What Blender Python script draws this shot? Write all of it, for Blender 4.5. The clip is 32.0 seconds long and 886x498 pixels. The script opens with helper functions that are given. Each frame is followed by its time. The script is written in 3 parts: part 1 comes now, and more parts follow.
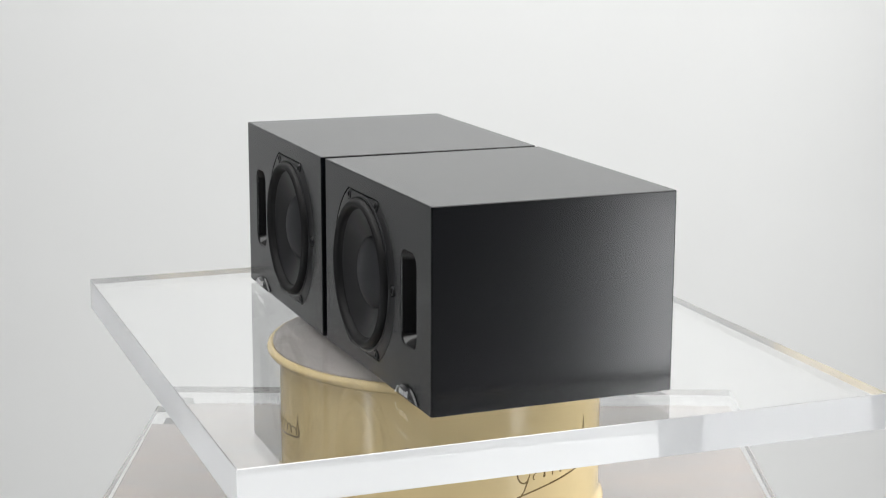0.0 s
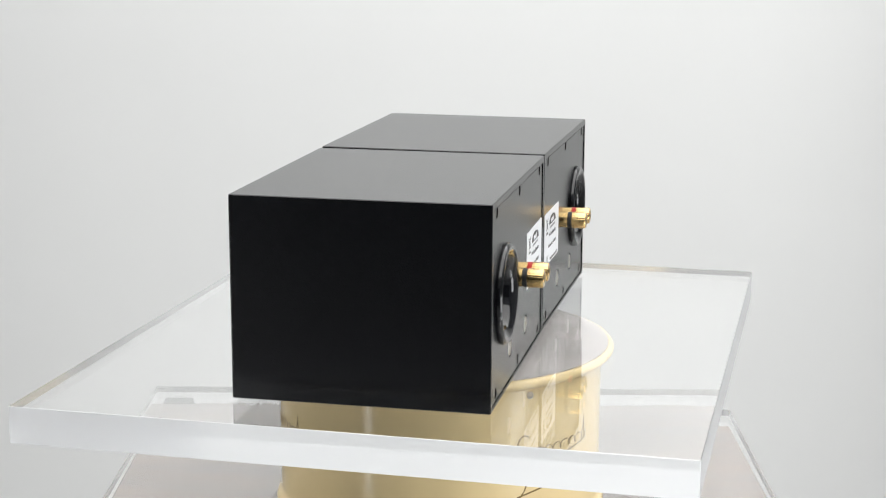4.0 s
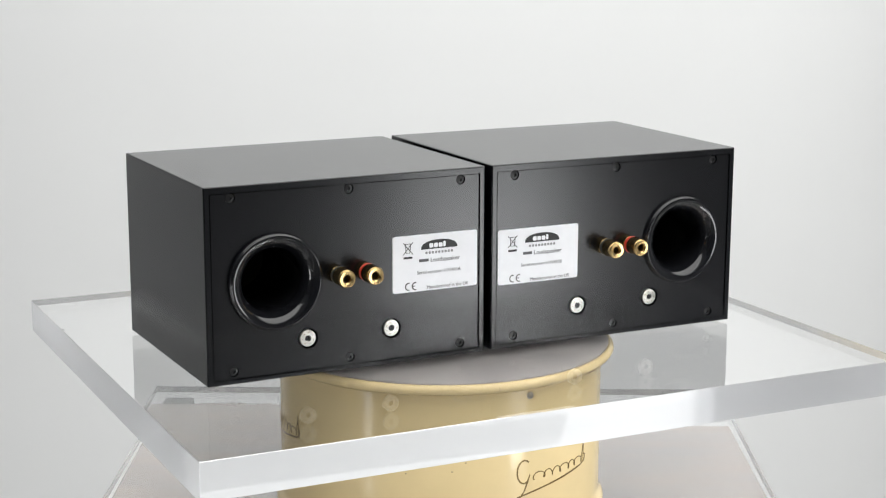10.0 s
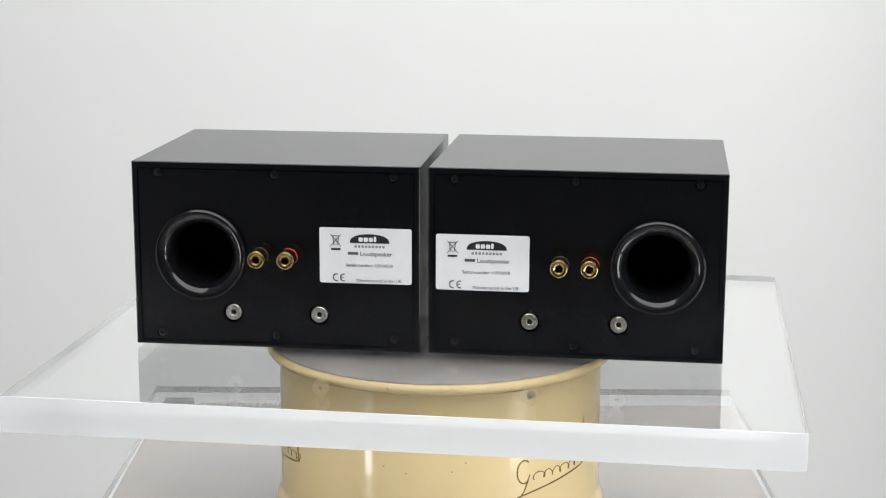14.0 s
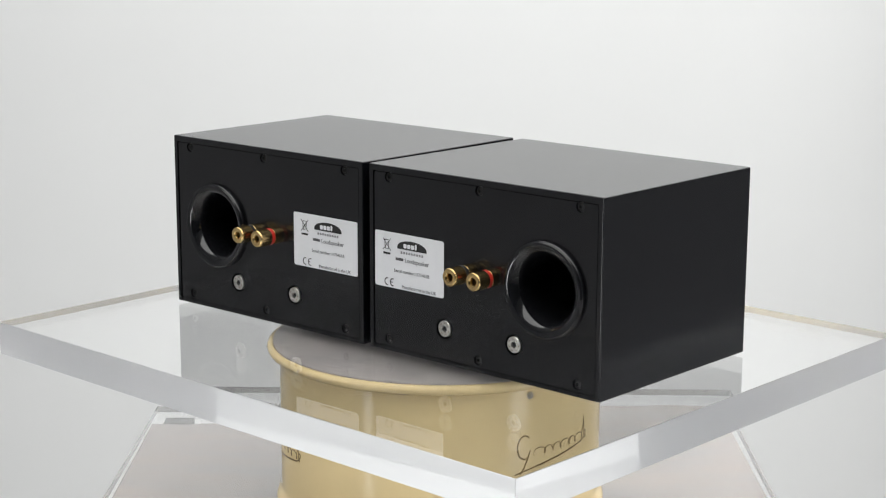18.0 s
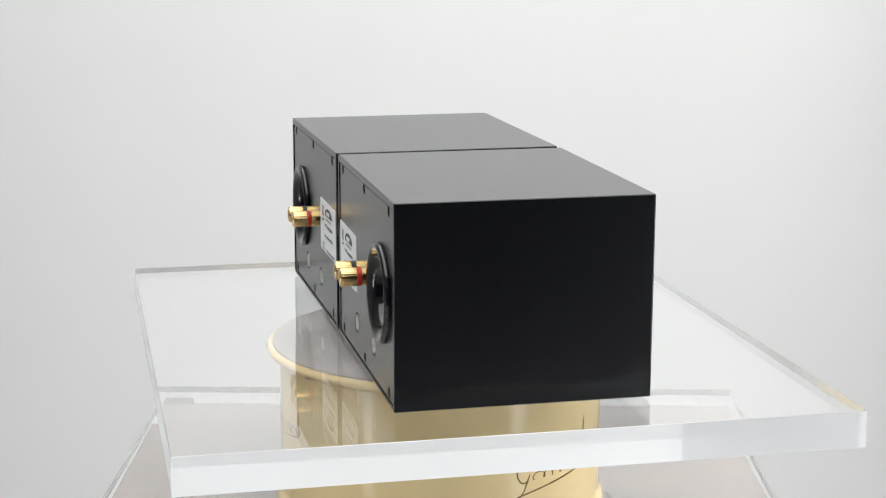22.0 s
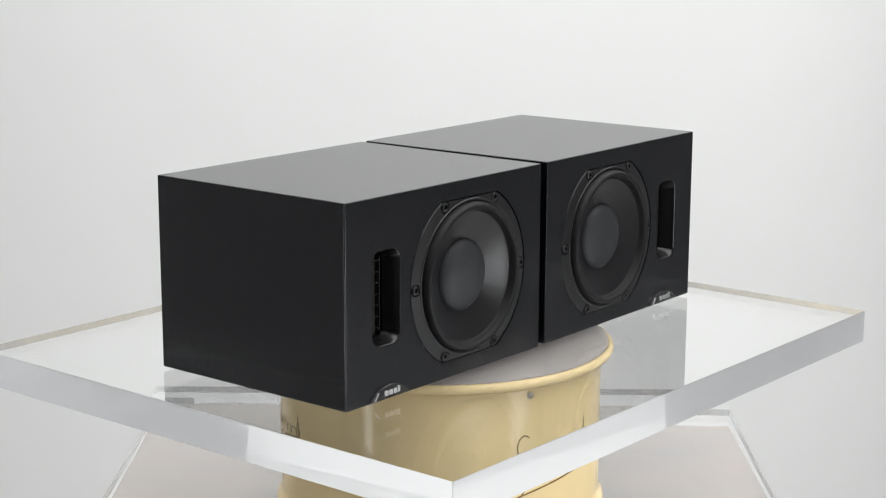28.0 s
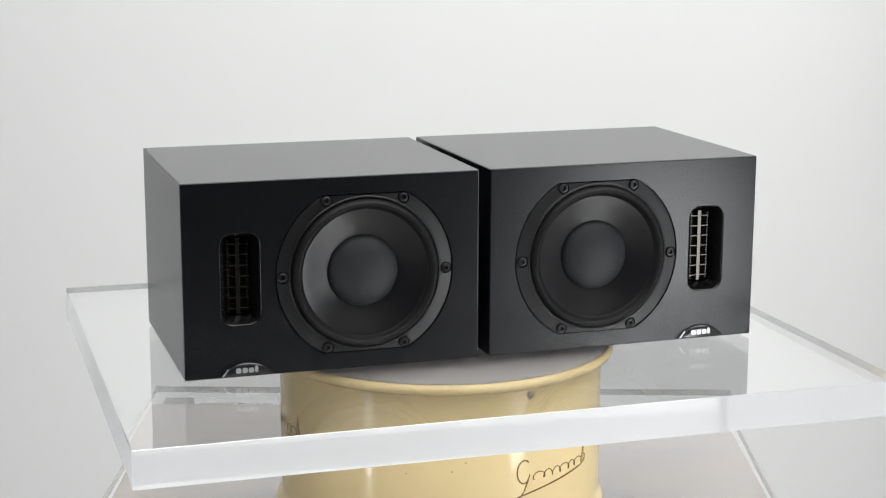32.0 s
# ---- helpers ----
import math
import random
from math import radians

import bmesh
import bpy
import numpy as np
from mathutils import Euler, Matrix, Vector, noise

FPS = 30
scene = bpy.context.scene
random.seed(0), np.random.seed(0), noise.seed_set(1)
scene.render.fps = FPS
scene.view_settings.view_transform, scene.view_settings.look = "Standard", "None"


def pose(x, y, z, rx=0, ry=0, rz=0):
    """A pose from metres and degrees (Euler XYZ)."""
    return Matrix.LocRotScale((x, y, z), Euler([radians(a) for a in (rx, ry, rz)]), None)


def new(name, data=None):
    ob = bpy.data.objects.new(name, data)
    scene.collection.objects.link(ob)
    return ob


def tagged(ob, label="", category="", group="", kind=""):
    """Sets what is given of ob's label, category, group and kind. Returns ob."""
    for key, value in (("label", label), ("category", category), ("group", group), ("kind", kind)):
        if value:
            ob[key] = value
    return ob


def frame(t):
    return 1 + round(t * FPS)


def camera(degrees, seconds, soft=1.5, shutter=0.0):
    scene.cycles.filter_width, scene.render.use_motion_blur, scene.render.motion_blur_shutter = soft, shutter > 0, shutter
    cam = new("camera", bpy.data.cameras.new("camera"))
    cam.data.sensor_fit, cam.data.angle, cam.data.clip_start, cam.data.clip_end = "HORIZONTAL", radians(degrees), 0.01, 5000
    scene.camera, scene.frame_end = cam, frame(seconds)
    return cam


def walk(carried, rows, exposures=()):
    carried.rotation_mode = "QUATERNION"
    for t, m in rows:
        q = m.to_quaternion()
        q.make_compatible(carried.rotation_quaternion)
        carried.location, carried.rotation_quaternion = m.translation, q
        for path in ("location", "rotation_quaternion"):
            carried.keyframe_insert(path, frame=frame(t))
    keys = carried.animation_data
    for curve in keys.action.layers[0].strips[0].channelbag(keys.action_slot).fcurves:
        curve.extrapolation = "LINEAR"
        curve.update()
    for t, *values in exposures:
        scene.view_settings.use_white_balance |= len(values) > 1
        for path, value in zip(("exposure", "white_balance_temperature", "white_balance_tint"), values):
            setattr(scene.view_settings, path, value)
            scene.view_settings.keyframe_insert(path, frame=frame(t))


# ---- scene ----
cam = camera(29.59, 32.0, soft=1.2)
EYE = pose(0, -1.1888, 1.3077, 90 - 11.795, -0.18, -0.041)
walk(cam, [(0.0, EYE), (32.0, EYE)])

# ---------------------------------------------------------------- levels (metres)
SHEET_TOP = 1.0            # upper face of the turning acrylic sheet
SHEET_T = 0.024
DRUM_TOP = SHEET_TOP - SHEET_T
PLATE_TOP = 0.873          # the still acrylic plate on which the drum stands
BOX_L, BOX_D, BOX_H, FOOT = 0.200, 0.1642, 0.1292, 0.002


def turn_angle(t):
    """The turntable's angle in degrees: about 8.6 degrees a second, clockwise from above."""
    u = (t - 16.0) / 16.0
    return (((2.556 * u + 1.312) * u - 3.104) * u - 137.994) * u - 24.164


# ---------------------------------------------------------------- world and light
world = bpy.data.worlds.new("world")
scene.world = world
world.use_nodes = True
world.node_tree.nodes["Background"].inputs[0].default_value = (0.9, 0.95, 1.0, 1)
world.node_tree.nodes["Background"].inputs[1].default_value = 0.02

# light runs through the clear sheets by many inner reflections
scene.cycles.max_bounces, scene.cycles.glossy_bounces, scene.cycles.transmission_bounces = 16, 14, 14
scene.cycles.sample_clamp_indirect = 1.5

SOFTBOX_POWER = 7.5      # strip softbox at the right
FILL_POWER = 11.5         # softbox farther off at the left
# overhead panel, added out of view to brighten the wall and turntable
ADDED_TOP_POWER = 3.25


# ---------------------------------------------------------------- materials
def material(name, base, rough=0.5, metal=0.0, spec=0.5, coat=0.0, vary=0.0, scale=40.0, bump=0.0, bump_scale=300.0,
             rough_vary=0.0, stretch=(1, 1, 1), second=None, emission=0.0, coat_rough=0.05):
    m = bpy.data.materials.new(name)
    m.use_nodes = True
    nt = m.node_tree
    b = nt.nodes["Principled BSDF"]
    b.inputs["Base Color"].default_value = (*base, 1)
    b.inputs["Roughness"].default_value = rough
    b.inputs["Metallic"].default_value = metal
    b.inputs["Specular IOR Level"].default_value = spec
    b.inputs["Coat Weight"].default_value = coat
    b.inputs["Coat Roughness"].default_value = coat_rough
    if emission:
        b.inputs["Emission Color"].default_value = (*base, 1)
        b.inputs["Emission Strength"].default_value = emission
    co = nt.nodes.new("ShaderNodeTexCoord")
    mp = nt.nodes.new("ShaderNodeMapping")
    mp.inputs["Scale"].default_value = stretch
    nt.links.new(co.outputs["Object"], mp.inputs["Vector"])
    if vary or second:
        n1 = nt.nodes.new("ShaderNodeTexNoise")
        n1.inputs["Scale"].default_value, n1.inputs["Detail"].default_value = scale, 8
        n1.inputs["Roughness"].default_value = 0.65
        nt.links.new(mp.outputs["Vector"], n1.inputs["Vector"])
        ramp = nt.nodes.new("ShaderNodeValToRGB")
        ramp.color_ramp.elements[0].position, ramp.color_ramp.elements[1].position = 0.32, 0.68
        low = second if second else tuple(c * (1 - vary) for c in base)
        high = base if second else tuple(min(1, c * (1 + vary)) for c in base)
        ramp.color_ramp.elements[0].color, ramp.color_ramp.elements[1].color = (*low, 1), (*high, 1)
        nt.links.new(n1.outputs["Fac"], ramp.inputs["Fac"])
        nt.links.new(ramp.outputs["Color"], b.inputs["Base Color"])
    if rough_vary:
        n2 = nt.nodes.new("ShaderNodeTexNoise")
        n2.inputs["Scale"].default_value, n2.inputs["Detail"].default_value = scale * 0.7, 6
        nt.links.new(mp.outputs["Vector"], n2.inputs["Vector"])
        mr = nt.nodes.new("ShaderNodeMapRange")
        mr.inputs["To Min"].default_value, mr.inputs["To Max"].default_value = rough - rough_vary, rough + rough_vary
        nt.links.new(n2.outputs["Fac"], mr.inputs["Value"])
        nt.links.new(mr.outputs["Result"], b.inputs["Roughness"])
    if bump:
        n3 = nt.nodes.new("ShaderNodeTexNoise")
        n3.inputs["Scale"].default_value, n3.inputs["Detail"].default_value = bump_scale, 4
        nt.links.new(mp.outputs["Vector"], n3.inputs["Vector"])
        bp = nt.nodes.new("ShaderNodeBump")
        bp.inputs["Strength"].default_value, bp.inputs["Distance"].default_value = bump, 0.0004
        nt.links.new(n3.outputs["Fac"], bp.inputs["Height"])
        nt.links.new(bp.outputs["Normal"], b.inputs["Normal"])
    return m


def acrylic(name, tint=(0.985, 0.99, 0.99)):
    m = bpy.data.materials.new(name)
    m.use_nodes = True
    nt = m.node_tree
    b = nt.nodes["Principled BSDF"]
    b.inputs["Base Color"].default_value = (*tint, 1)
    b.inputs["Transmission Weight"].default_value = 1.0
    b.inputs["IOR"].default_value = 1.49
    b.inputs["Roughness"].default_value = 0.0
    return m


def polished_edge(name, haze):
    """The polished edge of an acrylic sheet: clear glass in part softened by fine polishing marks, with a thin haze."""
    m = bpy.data.materials.new(name)
    m.use_nodes = True
    nt = m.node_tree
    nt.nodes.remove(nt.nodes["Principled BSDF"])
    clear, soft, white, trans = (nt.nodes.new("ShaderNodeBsdf" + k) for k in ("Glass", "Glass", "Diffuse", "Translucent"))
    co, mp, no, mr = (nt.nodes.new("ShaderNode" + k) for k in ("TexCoord", "Mapping", "TexNoise", "MapRange"))
    body, both, mix = (nt.nodes.new("ShaderNodeMixShader") for _ in range(3))
    for n, rough in ((clear, 0.015), (soft, 0.36)):
        n.inputs["IOR"].default_value, n.inputs["Roughness"].default_value = 1.49, rough
        n.inputs["Color"].default_value = (0.985, 0.99, 0.997, 1)
    white.inputs["Color"].default_value = trans.inputs["Color"].default_value = (0.92, 0.94, 0.98, 1)
    mp.inputs["Scale"].default_value = (1, 1, 0.15)
    no.inputs["Scale"].default_value, no.inputs["Detail"].default_value = 40.0, 4
    mr.inputs["From Min"].default_value, mr.inputs["From Max"].default_value = 0.3, 0.7
    mr.inputs["To Min"].default_value, mr.inputs["To Max"].default_value = haze * 0.85, haze * 1.15
    body.inputs["Fac"].default_value = 0.56
    nt.links.new(co.outputs["Object"], mp.inputs["Vector"])
    nt.links.new(mp.outputs["Vector"], no.inputs["Vector"])
    nt.links.new(no.outputs["Fac"], mr.inputs["Value"])
    nt.links.new(clear.outputs[0], body.inputs[1])
    nt.links.new(soft.outputs[0], body.inputs[2])
    nt.links.new(white.outputs[0], both.inputs[1])
    nt.links.new(trans.outputs[0], both.inputs[2])
    nt.links.new(mr.outputs["Result"], mix.inputs["Fac"])
    nt.links.new(body.outputs[0], mix.inputs[1])
    nt.links.new(both.outputs[0], mix.inputs[2])
    nt.links.new(mix.outputs[0], nt.nodes["Material Output"].inputs["Surface"])
    return m


SATIN = material("satin_black_lacquer", (0.0026, 0.0031, 0.0044), 0.24, spec=0.5, vary=0.1, scale=25, rough_vary=0.012)
BAFFLE = material("satin_black_baffle", (0.0030, 0.0035, 0.0050), 0.27, spec=0.5, vary=0.06, scale=25)
PANEL = material("black_back_panel", (0.0024, 0.0028, 0.0039), 0.25, spec=0.5, vary=0.1, scale=30)
PLASTIC = material("gloss_black_plastic", (0.0075, 0.0080, 0.0095), 0.10, spec=0.5)
SLOT = material("slot_plastic", (0.003, 0.003, 0.0035), 0.24)
FLANGE = material("moulded_black_plastic", (0.0065, 0.0067, 0.0075), 0.37, spec=0.5, vary=0.3, scale=90, rough_vary=0.05, bump=0.08, bump_scale=1500)
RUBBER = material("black_rubber", (0.004, 0.004, 0.0046), 0.58, spec=0.26, vary=0.15, scale=50)
CONE = material("doped_paper_cone", (0.005, 0.005, 0.006), 0.32, spec=0.5, vary=0.2, scale=60, bump=0.06, bump_scale=1200)
DOME = material("dust_cap_grey", (0.020, 0.021, 0.024), 0.55, spec=0.35, vary=0.12, scale=90, bump=0.05, bump_scale=2500)
DARK = material("dark_interior", (0.012, 0.012, 0.013), 0.7)
STEEL = material("brushed_steel", (0.62, 0.61, 0.57), 0.28, metal=1.0, vary=0.35, scale=900, bump=0.5, bump_scale=900)
BLACK_STEEL = material("black_oxide_steel", (0.020, 0.020, 0.022), 0.34, metal=0.5)
SCREW_BLACK = material("blackened_screw", (0.006, 0.006, 0.0065), 0.38)
GOLD = material("gold_plate", (0.66, 0.47, 0.21), 0.22, metal=1.0, vary=0.06, scale=120, rough_vary=0.04)
RED = material("red_plastic_band", (0.50, 0.022, 0.012), 0.35)
BADGE_MARK = material("badge_print", (0.80, 0.80, 0.81), 0.28, metal=0.9)
BADGE = material("badge_enamel", (0.02, 0.02, 0.021), 0.08, spec=0.8)
RIM_BLACK = material("badge_rim_black", (0.008, 0.008, 0.009), 0.12)
PAPER = material("white_label_paper", (0.82, 0.83, 0.85), 0.5, vary=0.02, scale=150)
INK = material("black_ink", (0.012, 0.012, 0.012), 0.5)
GREY_INK = material("grey_ink", (0.26, 0.26, 0.27), 0.5)
TEXT_INK = material("small_print_ink", (0.09, 0.09, 0.095), 0.5)
FOIL = material("ribbon_foil", (0.022, 0.018, 0.013), 0.32, metal=0.9, vary=0.3, scale=200)
GRID = material("tweeter_grid_metal", (0.060, 0.057, 0.050), 0.18, metal=0.9, vary=0.1, scale=300)
ACRYLIC = acrylic("clear_acrylic")
EDGE = polished_edge("polished_edge", 0.06)
CLEAR_EDGE = polished_edge("clear_polished_edge", 0.05)
CREAM = material("cream_enamel", (0.73, 0.58, 0.315), 0.10, spec=0.5, vary=0.03, scale=18, rough_vary=0.04, bump=0.22, bump_scale=70)
PLATTER = material("worn_platter_grey", (0.42, 0.39, 0.375), 0.38, spec=0.4, second=(0.30, 0.28, 0.275), scale=22, rough_vary=0.08, bump=0.06, bump_scale=400)
BROWN_INK = material("olive_gold_lettering", (0.17, 0.11, 0.03), 0.35, metal=0.3)
SCRATCH = material("bare_scratch", (0.50, 0.48, 0.45), 0.4)
CHIP = material("bare_metal_chip", (0.26, 0.19, 0.11), 0.5)
BOARD = material("weathered_board", (0.205, 0.163, 0.135), 0.7, second=(0.125, 0.118, 0.118), scale=9, stretch=(1, 7, 1), bump=0.1, bump_scale=120)
BOARD_DARK = material("dark_tape", (0.016, 0.018, 0.018), 0.6, vary=0.2, scale=80)
WALL = material("white_wall_paint", (0.80, 0.81, 0.81), 0.85, spec=0.2, vary=0.012, scale=1.2, bump=0.03, bump_scale=60)
FLOOR = material("pale_floor_paint", (0.50, 0.50, 0.495), 0.6, vary=0.04, scale=2.5)
# greys of the unseen walls, set by what the black lacquer should reflect
DARK_WALL = material("dark_grey_wall", (0.035, 0.035, 0.036), 0.85, vary=0.1, scale=2)
GREY_WALL = material("mid_grey_wall", (0.50, 0.50, 0.51), 0.85, vary=0.08, scale=2)
PALE_WALL = material("pale_grey_wall", (0.23, 0.23, 0.235), 0.85, vary=0.05, scale=2)
PLINTH = material("white_plinth_laminate", (0.74, 0.74, 0.73), 0.5, vary=0.02, scale=6)
GLOW = material("softbox_fabric", (0.97, 0.985, 1.0), 0.8, emission=SOFTBOX_POWER)
FILL_GLOW = material("fill_softbox_fabric", (0.97, 0.985, 1.0), 0.8, emission=FILL_POWER)
PANEL_GLOW = material("added_top_diffuser", (1.0, 0.995, 0.985), 0.8, emission=ADDED_TOP_POWER)
BLACK_CLOTH = material("black_softbox_cloth", (0.012, 0.012, 0.012), 0.9, vary=0.2, scale=60)


# ---------------------------------------------------------------- mesh helpers
def mesh_of(name, bm, mat, smooth=False):
    me = bpy.data.meshes.new(name)
    bm.normal_update()
    for f in bm.faces:
        f.smooth = smooth
    bm.to_mesh(me)
    bm.free()
    me.materials.append(mat)
    return me


def part(name, bm, mat, parent=None, label="", smooth=False, m=None):
    """Links a bmesh as one mesh object, under its parent if there is one."""
    ob = new(name, mesh_of(name, bm, mat, smooth))
    if parent:
        ob.parent = parent
    if m is not None:
        ob.matrix_basis = m
    if label:
        ob["label"] = label
    return ob


def box(x0, x1, y0, y1, z0, z1, bevel=0.0, segs=2, bm=None):
    bm = bm or bmesh.new()
    r = bmesh.ops.create_cube(bm, size=1.0)
    bmesh.ops.transform(bm, verts=r["verts"], matrix=Matrix.LocRotScale(((x0 + x1) / 2, (y0 + y1) / 2, (z0 + z1) / 2), None, (x1 - x0, y1 - y0, z1 - z0)))
    if bevel:
        es = list({e for v in r["verts"] for e in v.link_edges})
        bmesh.ops.bevel(bm, geom=es, offset=bevel, segments=segs, profile=0.5, affect="EDGES")
    return bm


def lathe(profile, segs=64, m=None, closed=False, bm=None):
    """Turns a profile of (radius, height) about z."""
    bm = bm or bmesh.new()
    rings = []
    for r, z in profile:
        if r < 1e-6:
            rings.append([bm.verts.new((0, 0, z))])
        else:
            rings.append([bm.verts.new((r * math.cos(2 * math.pi * i / segs), r * math.sin(2 * math.pi * i / segs), z)) for i in range(segs)])
    pairs = list(zip(rings, rings[1:]))
    if closed:
        pairs.append((rings[-1], rings[0]))
    for a, b in pairs:
        for i in range(segs):
            j = (i + 1) % segs
            if len(a) == 1 and len(b) == 1:
                continue
            if len(a) == 1:
                bm.faces.new((a[0], b[j], b[i]))
            elif len(b) == 1:
                bm.faces.new((a[i], a[j], b[0]))
            else:
                bm.faces.new((a[i], a[j], b[j], b[i]))
    bmesh.ops.recalc_face_normals(bm, faces=bm.faces)
    if m is not None:
        bmesh.ops.transform(bm, verts=bm.verts, matrix=m)
    return bm


def prism(outline, h0, h1, m=None, scale_top=(1, 1), centre=(0, 0), bm=None):
    """A closed prism over an outline in x, y, from h0 to h1; the top may be scaled about a centre."""
    bm = bm or bmesh.new()
    lo = [bm.verts.new((x, y, h0)) for x, y in outline]
    hi = [bm.verts.new((centre[0] + (x - centre[0]) * scale_top[0], centre[1] + (y - centre[1]) * scale_top[1], h1)) for x, y in outline]
    n = len(outline)
    bm.faces.new(list(reversed(lo)))
    bm.faces.new(hi)
    for i in range(n):
        j = (i + 1) % n
        bm.faces.new((lo[i], lo[j], hi[j], hi[i]))
    bmesh.ops.recalc_face_normals(bm, faces=bm.faces)
    if m is not None:
        bmesh.ops.transform(bm, verts=bm.verts, matrix=m)
    return bm


def round_rect(cx, cy, w, h, r, n=8):
    pts = []
    for k, (sx, sy) in enumerate(((1, 1), (-1, 1), (-1, -1), (1, -1))):
        for i in range(n + 1):
            a = math.pi / 2 * (k + i / n)
            pts.append((cx + sx * (w / 2 - r) + r * math.cos(a), cy + sy * (h / 2 - r) + r * math.sin(a)))
    return pts


def flat_circle(r, flat, n=96):
    """A circle cut off above and below at y = +-flat."""
    a0 = math.asin(flat / r)
    pts = [(r * math.cos(-a0 + 2 * a0 * i / (n // 2)), r * math.sin(-a0 + 2 * a0 * i / (n // 2))) for i in range(n // 2 + 1)]
    return pts + [(-x, -y) for x, y in pts]


def strip(path, width, lift, m=None, bm=None):
    """A thin ribbon of constant width along a path in x, y."""
    bm = bm or bmesh.new()
    n = len(path)
    rows = []
    for i, (x, y) in enumerate(path):
        ax, ay = path[max(0, i - 1)]
        bx, by = path[min(n - 1, i + 1)]
        d = math.hypot(bx - ax, by - ay) or 1.0
        nx, ny = -(by - ay) / d * width / 2, (bx - ax) / d * width / 2
        rows.append([bm.verts.new((x + nx, y + ny, 0)), bm.verts.new((x - nx, y - ny, 0)), bm.verts.new((x - nx, y - ny, lift)), bm.verts.new((x + nx, y + ny, lift))])
    for a, b in zip(rows, rows[1:]):
        for i in range(4):
            j = (i + 1) % 4
            bm.faces.new((a[i], a[j], b[j], b[i]))
    bm.faces.new(rows[0])
    bm.faces.new(list(reversed(rows[-1])))
    bmesh.ops.recalc_face_normals(bm, faces=bm.faces)
    if m is not None:
        bmesh.ops.transform(bm, verts=bm.verts, matrix=m)
    return bm


def cut(bm, cutters):
    """The bmesh less the cutters, each a closed bmesh."""
    work = bpy.data.objects.new("work", mesh_of("work", bm, SATIN))
    scene.collection.objects.link(work)
    tools = []
    for c in cutters:
        t = bpy.data.objects.new("tool", mesh_of("tool", c, SATIN))
        scene.collection.objects.link(t)
        mod = work.modifiers.new("cut", "BOOLEAN")
        mod.operation, mod.solver, mod.object = "DIFFERENCE", "EXACT", t
        tools.append(t)
    bpy.context.view_layer.update()
    me = bpy.data.meshes.new_from_object(work.evaluated_get(bpy.context.evaluated_depsgraph_get()))
    out = bmesh.new()
    out.from_mesh(me)
    for o in [work] + tools:
        bpy.data.objects.remove(o)
    bpy.data.meshes.remove(me)
    return out


def words(text, size, lift=0.00015, align="LEFT"):
    cu = bpy.data.curves.new("words", "FONT")
    cu.body, cu.size, cu.align_x, cu.extrude = text, size, align, lift
    ob = bpy.data.objects.new("words", cu)
    scene.collection.objects.link(ob)
    bpy.context.view_layer.update()
    me = bpy.data.meshes.new_from_object(ob.evaluated_get(bpy.context.evaluated_depsgraph_get()))
    bm = bmesh.new()
    bm.from_mesh(me)
    bpy.data.objects.remove(ob)
    bpy.data.meshes.remove(me)
    bpy.data.curves.remove(cu)
    return bm


def acrylic_slab(name, bm, edge, m=None):
    """A clear sheet whose narrow faces carry the sawn edge."""
    ob = part(name, bm, ACRYLIC, m=m)
    ob.data.materials.append(edge)
    for f in ob.data.polygons:
        f.material_index = 1 if abs(f.normal.z) < 0.95 else 0
    ob.visible_shadow = False
    return ob


def thing(name, label, category, group="", m=None):
    ob = new(name)
    ob.empty_display_size = 0.05
    if m is not None:
        ob.matrix_basis = m
    return tagged(ob, label, category, group)


TO_FRONT = pose(0, 0, 0, -90)            # z to +y
TO_BACK = pose(0, 0, 0, 90)              # z to -y, y to z


# ---------------------------------------------------------------- room
def glowing_side(ob, glow, way):
    """Gives the glowing material to the one side of a thin panel that faces that way."""
    ob.data.materials.append(glow)
    for f in ob.data.polygons:
        f.material_index = 1 if f.normal.dot(Vector(way)) > 0.9 else 0


